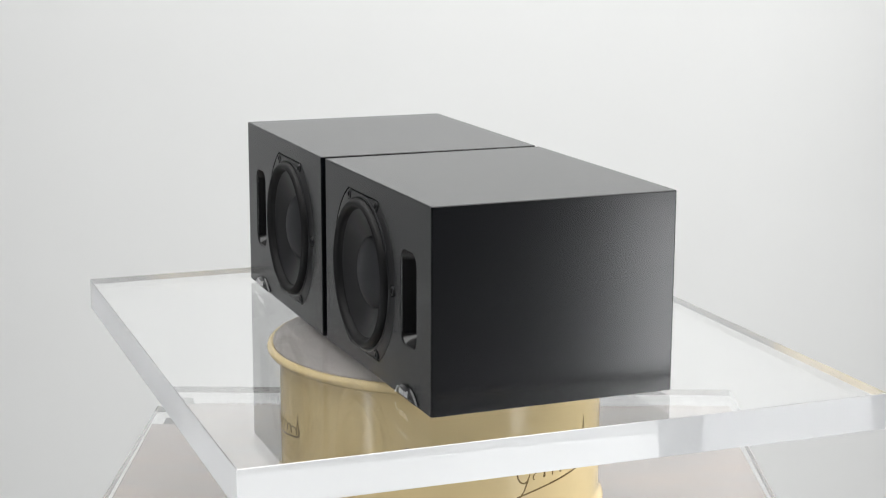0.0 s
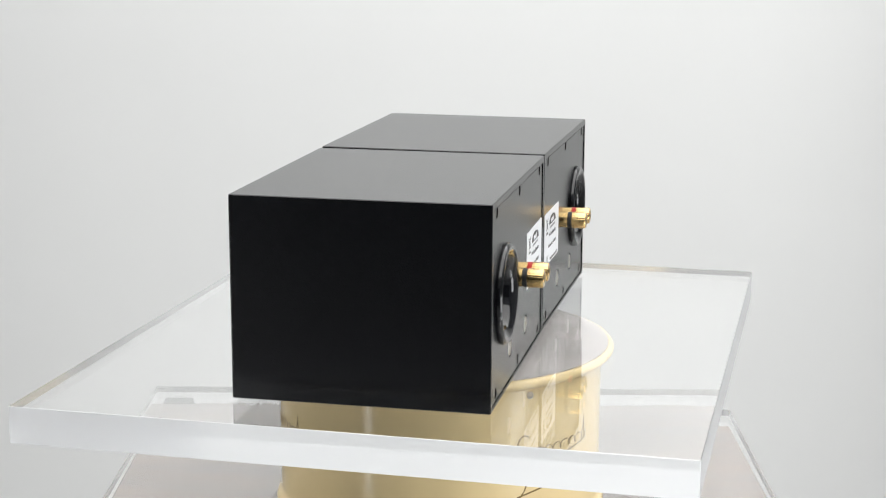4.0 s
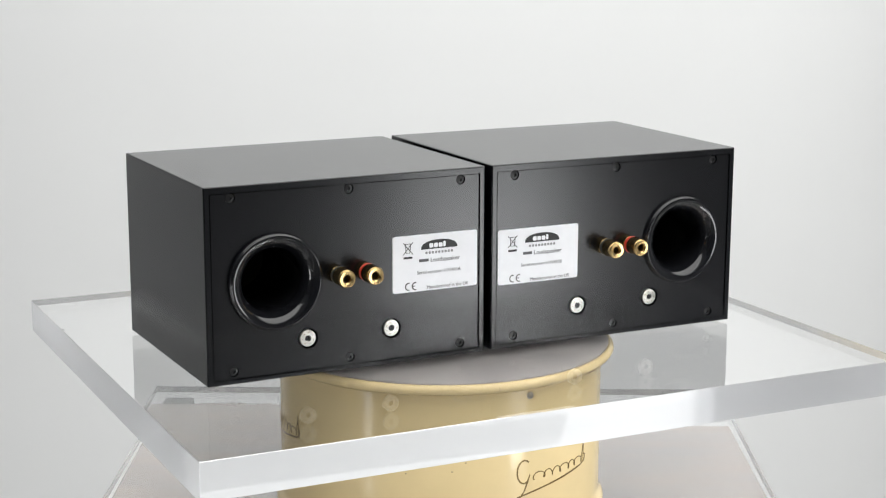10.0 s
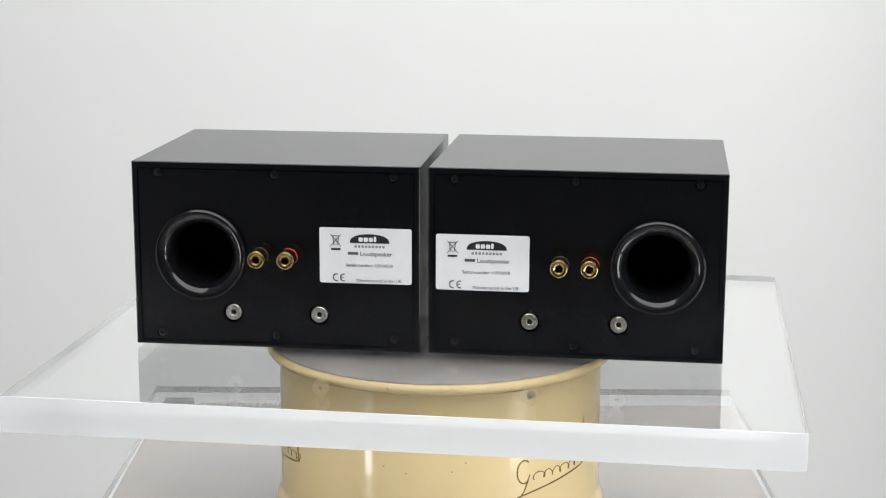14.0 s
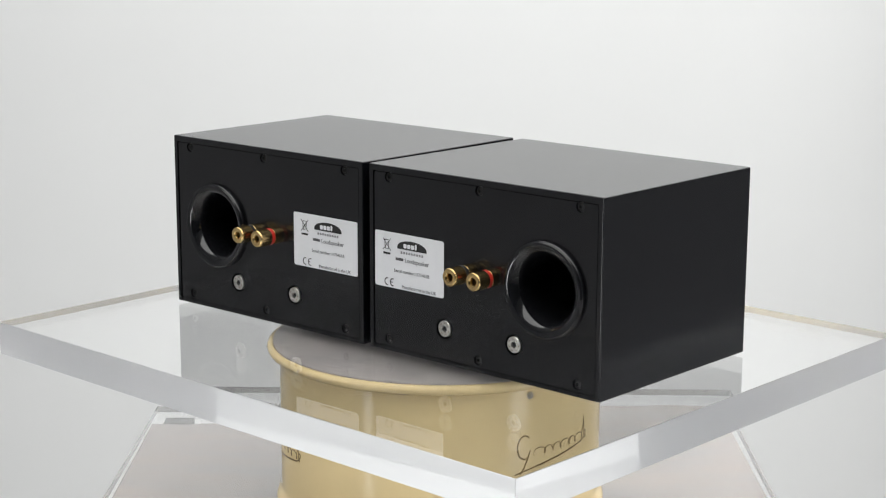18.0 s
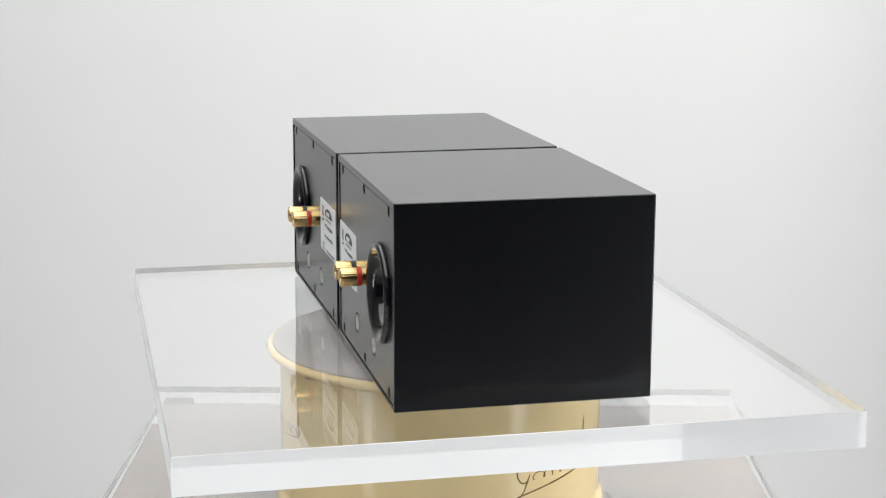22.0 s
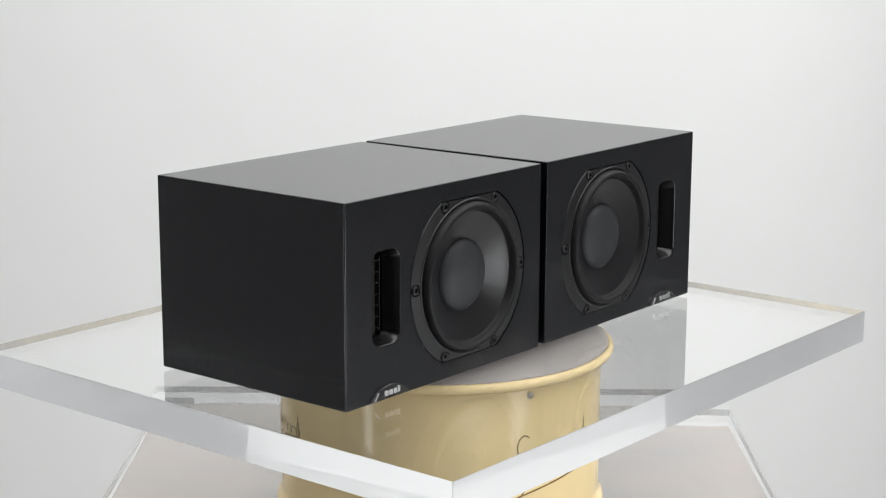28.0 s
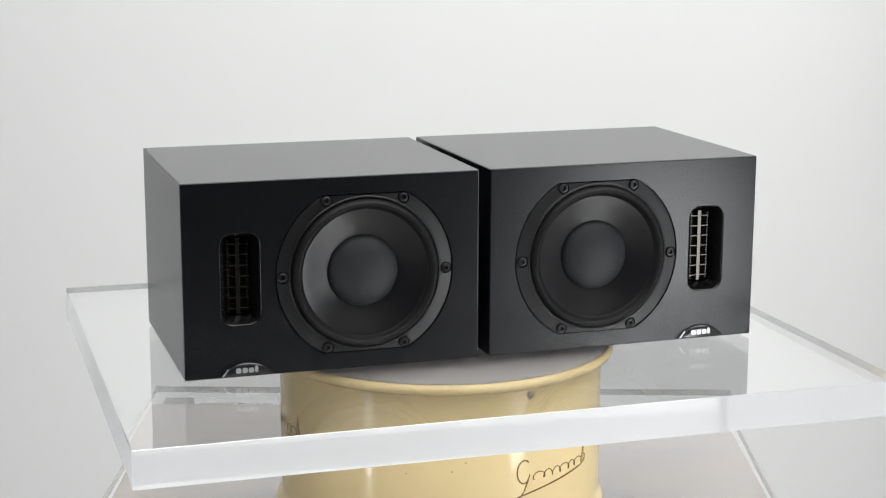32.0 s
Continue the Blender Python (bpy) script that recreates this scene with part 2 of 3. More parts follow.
def room():
    """A white wall behind the turntable, a pale floor, and added unseen walls: grey at the sides, dark behind the
    camera.
    """
    fold = [(-2.95, 2.0)] + [(0.55 + 0.02 * i, 2.0 + 0.0002 * i * i) for i in range(26)] + [(1.60, 2.28)]
    tagged(part("wall_backdrop", prism(fold + [(x, y + 0.06) for x, y in fold[::-1]], 0, 2.75), WALL, smooth=False), "white painted wall with a soft corner behind the turntable", "wall", kind="structure")
    tagged(part("floor", box(-3, 3, -4, 2.5, -0.1, 0), FLOOR), "pale painted floor", "floor", kind="structure")
    tagged(part("ceiling", box(-3, 3, -4, 2.5, 2.75, 2.85), WALL), "white ceiling", "ceiling", kind="structure")
    # south, west and east walls are out of view, added to shape reflections
    for name, b, mat, label in (("wall_south", (-3, 3, -4.1, -4, 0, 2.75), DARK_WALL, "unseen dark grey wall reflected in the lacquer"), ("wall_north", (-3, 3, 2.5, 2.6, 0, 2.75), WALL, "white painted wall"),
                                ("wall_west", (-3.1, -3, -4, 2.5, 0, 2.75), GREY_WALL, "unseen mid-grey wall added for reflections"), ("wall_east", (3, 3.1, -4, 2.5, 0, 2.75), PALE_WALL, "unseen pale grey wall added for reflections")):
        tagged(part(name, box(*b), mat), label, "wall", kind="structure")
    # unseen overhead panel, added for general brightness
    lamp = thing("added_top_light", "unseen square white panel light added overhead", "light", m=pose(0.5, 0.2, 2.52))
    part("frame", cut(box(-1.55, 1.55, -1.7, 1.7, 0, 0.2, 0.004), [box(-1.51, 1.51, -1.66, 1.66, -0.1, 0.1)]), PLINTH, lamp)
    glowing_side(part("diffuser", box(-1.505, 1.505, -1.655, 1.655, 0.02, 0.03), PLINTH, lamp, "glowing white diffuser"), PANEL_GLOW, (0, 0, -1))


def softbox(x, y, z, w, h, glow):
    """A strip softbox on a stand, turned to the turntable."""
    s = thing("softbox", "black strip softbox with a glowing white front on a stand", "light", "softboxes beside the turntable", m=pose(x, y, 0, 0, 0, math.degrees(math.atan2(x, -y))))
    front = part("front_diffuser", box(-w / 2, w / 2, 0.0, 0.004, z - h / 2, z + h / 2), PLINTH, s, "glowing white fabric")
    glowing_side(front, glow, (0, 1, 0))
    bm = prism(round_rect(0, z, w + 0.03, h + 0.03, 0.01, 3), 0.006, 0.2, pose(0, 0, 0, 90), (0.25, 0.35), (0, z))
    part("housing", bm, BLACK_CLOTH, s, "black cloth housing")
    part("pole", lathe([(0, 0.02), (0.012, 0.02), (0.012, z - h * 0.2), (0, z - h * 0.2)], 16, pose(0, -0.16, 0)), BLACK_STEEL, s)
    for k in range(3):
        a = math.radians(90 + 120 * k)
        part("leg", strip([(0, 0), (0.32 * math.cos(a), 0.32 * math.sin(a))], 0.018, 0.012, pose(0, -0.16, 0)), BLACK_STEEL, s)
    return s


# ---------------------------------------------------------------- stand: plinth, board, plate, drum
def stand():
    tagged(part("plinth", box(-0.21, 0.21, -0.2, 0.13, 0, PLATE_TOP - SHEET_T - 0.019, 0.003), PLINTH), "white laminate plinth under the board", "plinth")
    z = PLATE_TOP - SHEET_T
    board = thing("wooden_board", "grey-brown weathered wooden board under a clear plate", "board", m=pose(0, 0.0, z - 0.019))
    far = [(-0.2475 + 0.495 * i / 120, 0.1895 + 0.0016 * math.sin(i * 0.19) + 0.0010 * math.sin(i * 0.53 + 1)) for i in range(121)]
    part("plank", prism([(-0.2475, -0.2), (0.2475, -0.2)] + far[::-1], 0, 0.018), BOARD, board)
    part("tape", box(-0.2380, -0.2134, 0.1915, 0.2075, 0.010, 0.0184, 0.0005), BOARD_DARK, board, "dark tape patch")
    chips = random.Random(3)
    for k in range(22):
        x = -0.205 + 0.0052 * k + chips.uniform(-0.0015, 0.0015)
        part("splinter", box(x, x + chips.uniform(0.0012, 0.0042), 0.188, 0.1925 + chips.uniform(0, 0.0022), 0.012, 0.0182), BOARD, board)
    tagged(acrylic_slab("acrylic_plate", box(-0.25, 0.25, -0.2075, 0.2125, 0, SHEET_T - 0.0005, 0.0008), CLEAR_EDGE, pose(0, 0.004, z + 0.0003, 0, 0, -0.6)),
           "thick clear acrylic plate on a wooden board", "plate")


RIM = 0.1265


def turntable():
    d = thing("display_turntable", "round cream enamelled display turntable with a worn grey top", "turntable", m=pose(0, 0, PLATE_TOP))
    h = DRUM_TOP - PLATE_TOP
    prof = [(0.0, 0.0005), (0.1205, 0.0005), (0.1212, 0.002), (0.1208, 0.0055), (0.1192, 0.0090), (0.1180, 0.0115), (0.1176, 0.0135), (0.1175, 0.0150), (0.1175, 0.0165), (0.1175, h - 0.0105), (0.1175, h - 0.0098), (0.1172, h - 0.0095), (0.1168, h - 0.0095), (0.0, h - 0.0095)]
    part("drum", lathe(prof, 128), CREAM, d, "glossy cream enamel drum", smooth=True)
    pl = part("platter_rim", lathe([(0.0, h - 0.0087), (0.1195, h - 0.0087), (0.1228, h - 0.0082), (0.1254, h - 0.0066), (RIM, h - 0.0046), (0.1260, h - 0.0026), (0.1245, h - 0.0012), (0.1230, h - 0.0008), (0.1225, h - 0.0015), (0.0, h - 0.0015)], 128),
              CREAM, d, "rounded cream platter rim", smooth=True)
    part("platter_top", lathe([(0, h - 0.0014), (0.1222, h - 0.0014), (0.1222, h - 0.0004), (0.121, h - 0.0002), (0, h - 0.0002)], 96), PLATTER, pl, "scuffed grey-brown platter top")
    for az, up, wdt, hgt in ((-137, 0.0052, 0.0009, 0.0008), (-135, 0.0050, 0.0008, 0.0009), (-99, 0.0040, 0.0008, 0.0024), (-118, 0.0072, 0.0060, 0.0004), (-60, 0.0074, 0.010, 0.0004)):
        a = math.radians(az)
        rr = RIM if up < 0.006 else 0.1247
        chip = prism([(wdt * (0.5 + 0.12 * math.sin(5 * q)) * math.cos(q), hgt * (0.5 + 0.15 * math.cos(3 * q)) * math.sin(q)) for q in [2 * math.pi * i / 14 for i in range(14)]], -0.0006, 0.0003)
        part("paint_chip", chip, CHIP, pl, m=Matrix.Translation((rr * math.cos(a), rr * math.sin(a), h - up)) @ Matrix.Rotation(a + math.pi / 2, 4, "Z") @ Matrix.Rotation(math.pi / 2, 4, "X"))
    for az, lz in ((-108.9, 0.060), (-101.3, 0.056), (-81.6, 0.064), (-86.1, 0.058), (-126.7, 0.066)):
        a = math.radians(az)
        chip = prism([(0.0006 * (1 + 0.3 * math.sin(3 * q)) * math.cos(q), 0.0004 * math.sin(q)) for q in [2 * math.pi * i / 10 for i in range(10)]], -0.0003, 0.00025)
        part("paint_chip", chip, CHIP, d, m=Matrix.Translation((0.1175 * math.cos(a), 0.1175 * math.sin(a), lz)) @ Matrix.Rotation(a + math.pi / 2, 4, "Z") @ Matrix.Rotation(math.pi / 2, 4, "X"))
    rnd = random.Random(7)
    for k in range(48):
        r0, a0, ln = 0.115 * math.sqrt(rnd.random()), rnd.uniform(0, 6.28), rnd.uniform(0.002, 0.014)
        q0, bend = rnd.uniform(0, 6.28), rnd.uniform(-60, 60)
        x0, y0 = r0 * math.cos(a0), r0 * math.sin(a0)
        path = [(x0 + ln * u * math.cos(q0 + bend * ln * u), y0 + ln * u * math.sin(q0 + bend * ln * u)) for u in [i / 8 for i in range(9)]]
        if max(math.hypot(*c) for c in path) < 0.119:
            part("scratch", strip(path, rnd.uniform(0.0003, 0.0007), 0.00012, pose(0, 0, h - 0.00025)), SCRATCH, pl, "pale scratch")
    for k in range(70):
        r0, a0, w = 0.119 * math.sqrt(rnd.random()), rnd.uniform(0, 6.28), rnd.uniform(0.0003, 0.0008)
        part("speck", prism([(w * (1 + 0.3 * math.sin(2 * q + k)) * math.cos(q), w * 0.8 * math.sin(q)) for q in [2 * math.pi * i / 8 for i in range(8)]], 0, 0.0001), SCRATCH, pl, "pale worn speck",
             m=pose(r0 * math.cos(a0), r0 * math.sin(a0), h - 0.00022))
    a = math.radians(-59.0)
    part("screw", lathe([(0, 0.0016), (0.0012, 0.0016), (0.0012, 0.001), (0.0022, 0.0012), (0.0026, 0.0004), (0.0026, -0.002)], 20), STEEL, d, "small steel screw head", smooth=True,
         m=Matrix.Translation((0.1175 * math.cos(a), 0.1175 * math.sin(a), h - 0.0142)) @ Matrix.Rotation(a, 4, "Z") @ Matrix.Rotation(math.pi / 2, 4, "Y"))
    for off in (0, -117):
        emblem(d, off)
    return d, pl


def emblem(parent, off):
    """The maker's flowing script, as a plain scribbled stroke with a swash under it, wrapped round the drum."""
    R = 0.1175
    bow = [(0.0075 + 0.0055 * math.cos(a), 0.008 + 0.0082 * math.sin(a)) for a in [math.radians(50 + 250 * i / 30) for i in range(31)]]
    bow += [(0.0122, 0.0055), (0.0105, 0.0010), (0.0075, -0.0060), (0.0040, -0.0105)]
    wave = []
    for i in range(241):
        u = i / 240
        q = u * 2 * math.pi * 6.0
        fat = 1.1 if int(u * 6) in (0, 3, 5) else 0.62        # round loops among open hooks
        wave.append((0.0160 + 0.049 * u - 0.0026 * fat * math.sin(q), 0.0036 + 0.0012 * u - 0.0025 * math.cos(q)))
    wave += [(0.0668, 0.0085), (0.0690, 0.0175), (0.0688, 0.0120), (0.0686, 0.0040), (0.0705, 0.0012)]
    swash = [(0.0650 * u, -0.0105 + 0.0110 * u ** 0.8) for u in [i / 30 for i in range(31)]]
    swash += [(0.0685, 0.0020), (0.0710, 0.0042), (0.0712, 0.0064), (0.0690, 0.0072)]
    for name, path, width in (("script", bow, 0.0011), ("script", wave, 0.0007), ("swash", swash, 0.0011)):
        bm = strip(path, width, 0.0003)
        for v in bm.verts:
            a = math.radians(-64.5 + off) + v.co.x / R
            r = R - 0.0001 + v.co.z
            v.co = Vector((r * math.cos(a), r * math.sin(a), 0.045 + v.co.y))
        bmesh.ops.recalc_face_normals(bm, faces=bm.faces)
        part(name, bm, BROWN_INK, parent, "olive-gold painted stroke")


# ---------------------------------------------------------------- loudspeaker
def loudspeaker(side, label_at):
    """One loudspeaker lying on its side; side +1 has its tweeter towards +x. y points to the front."""
    s = thing("loudspeaker", "satin black bookshelf loudspeaker lying on its side on acrylic", "loudspeaker", "pair of loudspeakers")
    f, b, zb, zt = BOX_D / 2, -BOX_D / 2, FOOT, FOOT + BOX_H
    wx, wz, wr, wf = -21.0e-3 * side, FOOT + 0.0643, 0.0606, 0.0531
    tx, tz = 62.2e-3 * side, FOOT + 0.0650
    px, pz = 53.9e-3 * side + 0.0012, FOOT + 0.0647
    # cabinet
    shell = box(-BOX_L / 2, BOX_L / 2, b, f, zb, zt, 0.0009, 4)
    at = Matrix.Translation
    cutters = [
        prism(flat_circle(wr, wf), -0.0028, 0.01, at((wx, f, wz)) @ TO_FRONT),
        lathe([(0, -0.04), (0.0515, -0.04), (0.0515, 0.0), (0, 0.0)], 96, at((wx, f, wz)) @ TO_FRONT),
        prism(round_rect(0, 0, 0.0275, 0.0615, 0.0085), -0.02, 0.01, at((tx, f, tz)) @ TO_FRONT),
        prism(round_rect(0, FOOT + 0.0638, 0.1924, 0.1222, 0.0012), -0.0016, 0.01, at((0, b, 0)) @ TO_BACK),
        lathe([(0, -0.085), (0.0262, -0.085), (0.0262, 0.01), (0, 0.01)], 64, at((px, b, pz)) @ TO_BACK),
    ]
    bolts = [(x, FOOT + 0.0244) for x in (-0.0305, 0.0298)]
    screws = [(x, FOOT + z) for z in (0.0082, 0.1212) for x in (-0.0820, -0.0006, 0.0816)]
    def bores():
        return [lathe([(0, -0.006), (r, -0.006), (r, 0.01), (0, 0.01)], 40, at((x, b, z)) @ TO_BACK) for pts, r in ((bolts, 0.0072), (screws, 0.0034)) for x, z in pts]
    cutters += bores()
    cab = part("cabinet", cut(shell, cutters), SATIN, s, "satin black lacquered cabinet")
    cab.data.materials.append(BAFFLE)
    for face in cab.data.polygons:
        face.material_index = 1 if face.normal.y > 0.9 else 0
    # back panel, a hair smaller than its recess
    pan = prism(round_rect(0, FOOT + 0.0638, 0.1906, 0.1204, 0.001), -0.0015, -0.0006, at((0, b, 0)) @ TO_BACK)
    holes = [lathe([(0, -0.01), (0.0265, -0.01), (0.0265, 0.01), (0, 0.01)], 64, at((px, b, pz)) @ TO_BACK)]
    part("back_panel", cut(pan, holes + bores()), PANEL, s, "matt black back panel")
    yb = b + 0.0006
    # port
    flare = [(0.0304 - 0.0094 * math.sin(q), -0.0083 + 0.0122 * math.cos(q)) for q in [math.pi / 2 * i / 16 for i in range(16, -1, -1)]]
    port = [(0.0204, -0.075), (0.0207, -0.0300)] + flare + [(0.0307, 0.0038), (0.0308, 0.0033), (0.0311, 0.0032), (0.0315, 0.0029), (0.0319, 0.0021), (0.0320, 0.0010), (0.0320, -0.0003), (0.0262, -0.0006)]
    p = part("reflex_port", lathe(port, 96, at((px, yb, pz)) @ TO_BACK), PLASTIC, s, "glossy black flared port", smooth=True)
    part("port_end", lathe([(0, -0.0755), (0.0206, -0.0755), (0.0206, -0.0745), (0, -0.0745)], 48, at((px, yb, pz)) @ TO_BACK), DARK, p)
    # terminals
    for x, band in ((-0.0100, INK), (0.0102, RED)):
        m = at((x, yb, FOOT + 0.0657)) @ TO_BACK
        t = part("terminal", lathe([(0.0, 0.0), (0.0060, 0.0), (0.0060, 0.0044), (0.0057, 0.0047), (0.0, 0.0047)], 40, m), GOLD, s, "gold binding post", smooth=False)
        part("band", lathe([(0.0, 0.0046), (0.0059, 0.0046), (0.0061, 0.0049), (0.0061, 0.0073), (0.0059, 0.0075), (0.0, 0.0075)], 40, m), band, t, "red band" if band is RED else "black band")
        knob = lathe([(0.0, 0.0076), (0.0059, 0.0076), (0.0062, 0.0079), (0.0062, 0.0166), (0.0061, 0.0175), (0.0057, 0.0182), (0.0051, 0.0185), (0.0036, 0.0184), (0.0027, 0.0179), (0.0023, 0.0170),
                      (0.0022, 0.0150), (0.0021, 0.0115), (0.0, 0.0115)], 48, m)
        for v in knob.verts:      # knurled grip
            q = v.co - Vector((x, yb, FOOT + 0.0657))
            rr = math.hypot(q.x, q.z)
            if rr > 0.0060:
                k = round(math.atan2(q.z, q.x) / (2 * math.pi) * 48)
                g = 0.978 if k % 2 else 1.0
                v.co.x, v.co.z = x + q.x * g, FOOT + 0.0657 + q.z * g
        part("knob", knob, GOLD, t, "knurled gold knob")
        part("socket", lathe([(0, 0.0116), (0.0020, 0.0116), (0.0020, 0.0119), (0, 0.0119)], 20, m), DARK, t)
    # mounting bolts and panel screws, sunk in their bores
    for x, z in bolts:
        m = at((x, b, z)) @ TO_BACK
        bo = part("bolt", lathe([(0.0, -0.0060), (0.0054, -0.0060), (0.0057, -0.0020), (0.0056, -0.0008), (0.0053, -0.0005), (0.0024, -0.0004), (0.0020, -0.0007), (0.0019, -0.0030), (0.0, -0.0030)], 48, m), STEEL, s, "bright steel socket bolt")
        for k in range(7):
            q = 2 * math.pi * k / 7 + 5 * x
            mark = prism(round_rect(0, 0, 0.0011 if k % 2 else 0.0007, 0.0006, 0.0002, 2), -0.00055, -0.00034, m @ Matrix.Rotation(q, 4, "Z") @ Matrix.Translation((0, 0.0039, 0)))
            part("stamp", mark, CHIP, bo, "small stamped mark")
        part("hex_socket", lathe([(0, -0.0029), (0.0018, -0.0029), (0.0018, -0.0018), (0, -0.0018)], 6, m), BLACK_STEEL, bo)
    for x, z in screws:
        m = at((x, b, z)) @ TO_BACK
        part("panel_screw", lathe([(0.0, -0.0060), (0.0028, -0.0060), (0.0030, -0.0020), (0.0027, -0.0013), (0.0015, -0.0012), (0.0013, -0.0026), (0.0, -0.0026)], 28, m), SCREW_BLACK, s, "black socket screw")
    # rating label
    x0, z0 = label_at
    rating_label(s, x0, FOOT + z0, yb)
    # woofer
    m = at((wx, f, wz)) @ TO_FRONT
    ring = lathe([(0.0497, -0.0027), (0.0497, 0.0008), (0.0501, 0.0010), (0.0594, -0.0001), (0.0598, -0.0006), (0.0598, -0.0027)], 128, closed=True)
    angles = (0, 62, 118, 180, 242, 298)
    trims = [box(-0.08, 0.08, wf - 0.0008, 0.08, -0.01, 0.01), box(-0.08, 0.08, -0.08, 0.0008 - wf, -0.01, 0.01)]
    trims += [lathe([(0, -0.0016), (0.0041, -0.0016), (0.0041, 0.01), (0, 0.01)], 24, pose(0.0555 * math.cos(math.radians(a)), 0.0555 * math.sin(math.radians(a)), 0)) for a in angles]
    wo = part("woofer", cut(ring, trims), FLANGE, s, "black moulded woofer frame", m=m)
    part("surround", lathe([(0.0497, -0.0020), (0.0495, 0.0012), (0.0491, 0.0030), (0.0484, 0.0044), (0.0475, 0.0053), (0.0465, 0.0056), (0.0455, 0.0052), (0.0446, 0.0042),
                            (0.0439, 0.0028), (0.0434, 0.0014), (0.0428, 0.0005), (0.0420, -0.0002)], 96), RUBBER, wo, "black rubber half-roll surround", smooth=True)
    part("gasket", lathe([(0.0498, 0.0), (0.0500, 0.0009), (0.0505, 0.0013), (0.0513, 0.0013), (0.0518, 0.0009), (0.0519, 0.0004)], 96), FLANGE, wo, "raised moulded ring", smooth=True)
    part("cone", lathe([(0.0426, 0.0003), (0.0405, -0.0004), (0.0370, -0.0018), (0.0330, -0.0034), (0.0290, -0.0049), (0.0260, -0.0060), (0.0232, -0.0070)], 96), CONE, wo, "black cone", smooth=True)
    part("dust_cap", lathe([(0.0240, -0.0068), (0.0238, -0.0058), (0.0219, -0.0040), (0.0186, -0.0021), (0.0142, -0.0004), (0.0094, 0.0007), (0.0045, 0.0013), (0.0, 0.0015)], 96), DOME, wo, "smooth dark grey dust cap", smooth=True)
    for a in angles:
        mm = pose(0.0555 * math.cos(math.radians(a)), 0.0555 * math.sin(math.radians(a)), 0)
        part("screw_seat", lathe([(0.0, -0.00158), (0.00405, -0.00158), (0.00405, -0.0015), (0.0, -0.0015)], 24, mm), DARK, wo)
        part("screw", lathe([(0.0, -0.0016), (0.0032, -0.0016), (0.0033, 0.0002), (0.0031, 0.0008), (0.0026, 0.0011), (0.0017, 0.0012), (0.0014, 0.0009), (0.0013, -0.0008), (0.0, -0.0008)], 24, mm), BLACK_STEEL, wo, "black socket screw")
    # ribbon tweeter in a tapered slot
    m = at((tx, f, tz)) @ TO_FRONT
    rim_o, rim_i = round_rect(0, 0, 0.0272, 0.0612, 0.0083), round_rect(0, 0, 0.0170, 0.0520, 0.0035)
    bm = bmesh.new()
    loops = []
    for k, d in ((0.0, -0.0002), (0.06, -0.0002), (0.18, -0.0012), (0.5, -0.0052), (0.8, -0.0088), (1.0, -0.0110)):
        loops.append([bm.verts.new((ox + (ix - ox) * k, oy + (iy - oy) * k, d)) for (ox, oy), (ix, iy) in zip(rim_o, rim_i)])
    for a, c in zip(loops, loops[1:]):
        for i in range(len(a)):
            j = (i + 1) % len(a)
            bm.faces.new((a[i], a[j], c[j], c[i]))
    bmesh.ops.recalc_face_normals(bm, faces=bm.faces)
    tw = part("tweeter", bm, SLOT, s, "black flared tweeter slot", smooth=True, m=m)
    foil = bmesh.new()
    rows = []
    for i in range(61):
        y = -0.026 + 0.052 * i / 60
        d = -0.0135 + (0.0006 if i % 2 else -0.0006)
        rows.append((foil.verts.new((-0.0085, y, d)), foil.verts.new((0.0085, y, d))))
    for a, c in zip(rows, rows[1:]):
        foil.faces.new((a[0], a[1], c[1], c[0]))
    part("ribbon", foil, FOIL, tw, "pleated metal foil ribbon")
    part("grid_bar", box(-0.0015, 0.0015, -0.0255, 0.0255, -0.0118, -0.0108, 0.0003), GRID, tw)
    for x in (-0.0062, 0.0062):
        part("grid_rail", box(x - 0.0004, x + 0.0004, -0.0240, 0.0240, -0.0118, -0.0110), BLACK_STEEL, tw)
    for k in range(7):
        y = -0.0215 + 0.043 * k / 6
        part("grid_bar", box(-0.0070, 0.0070, y - 0.00045, y + 0.00045, -0.0119, -0.0109, 0.0002), GRID, tw)
    # badge
    badge(s, 59.5e-3 * side, FOOT + 0.0012, f)
    # feet
    for x in (-0.075, 0.075):
        for y in (-0.045, 0.045):
            part("foot", lathe([(0, 0.0001), (0.0026, 0.0001), (0.0028, 0.0008), (0.0026, 0.00195), (0, 0.00195)], 20, at((x, y, 0))), ACRYLIC, s, "clear soft bumper")
    return s


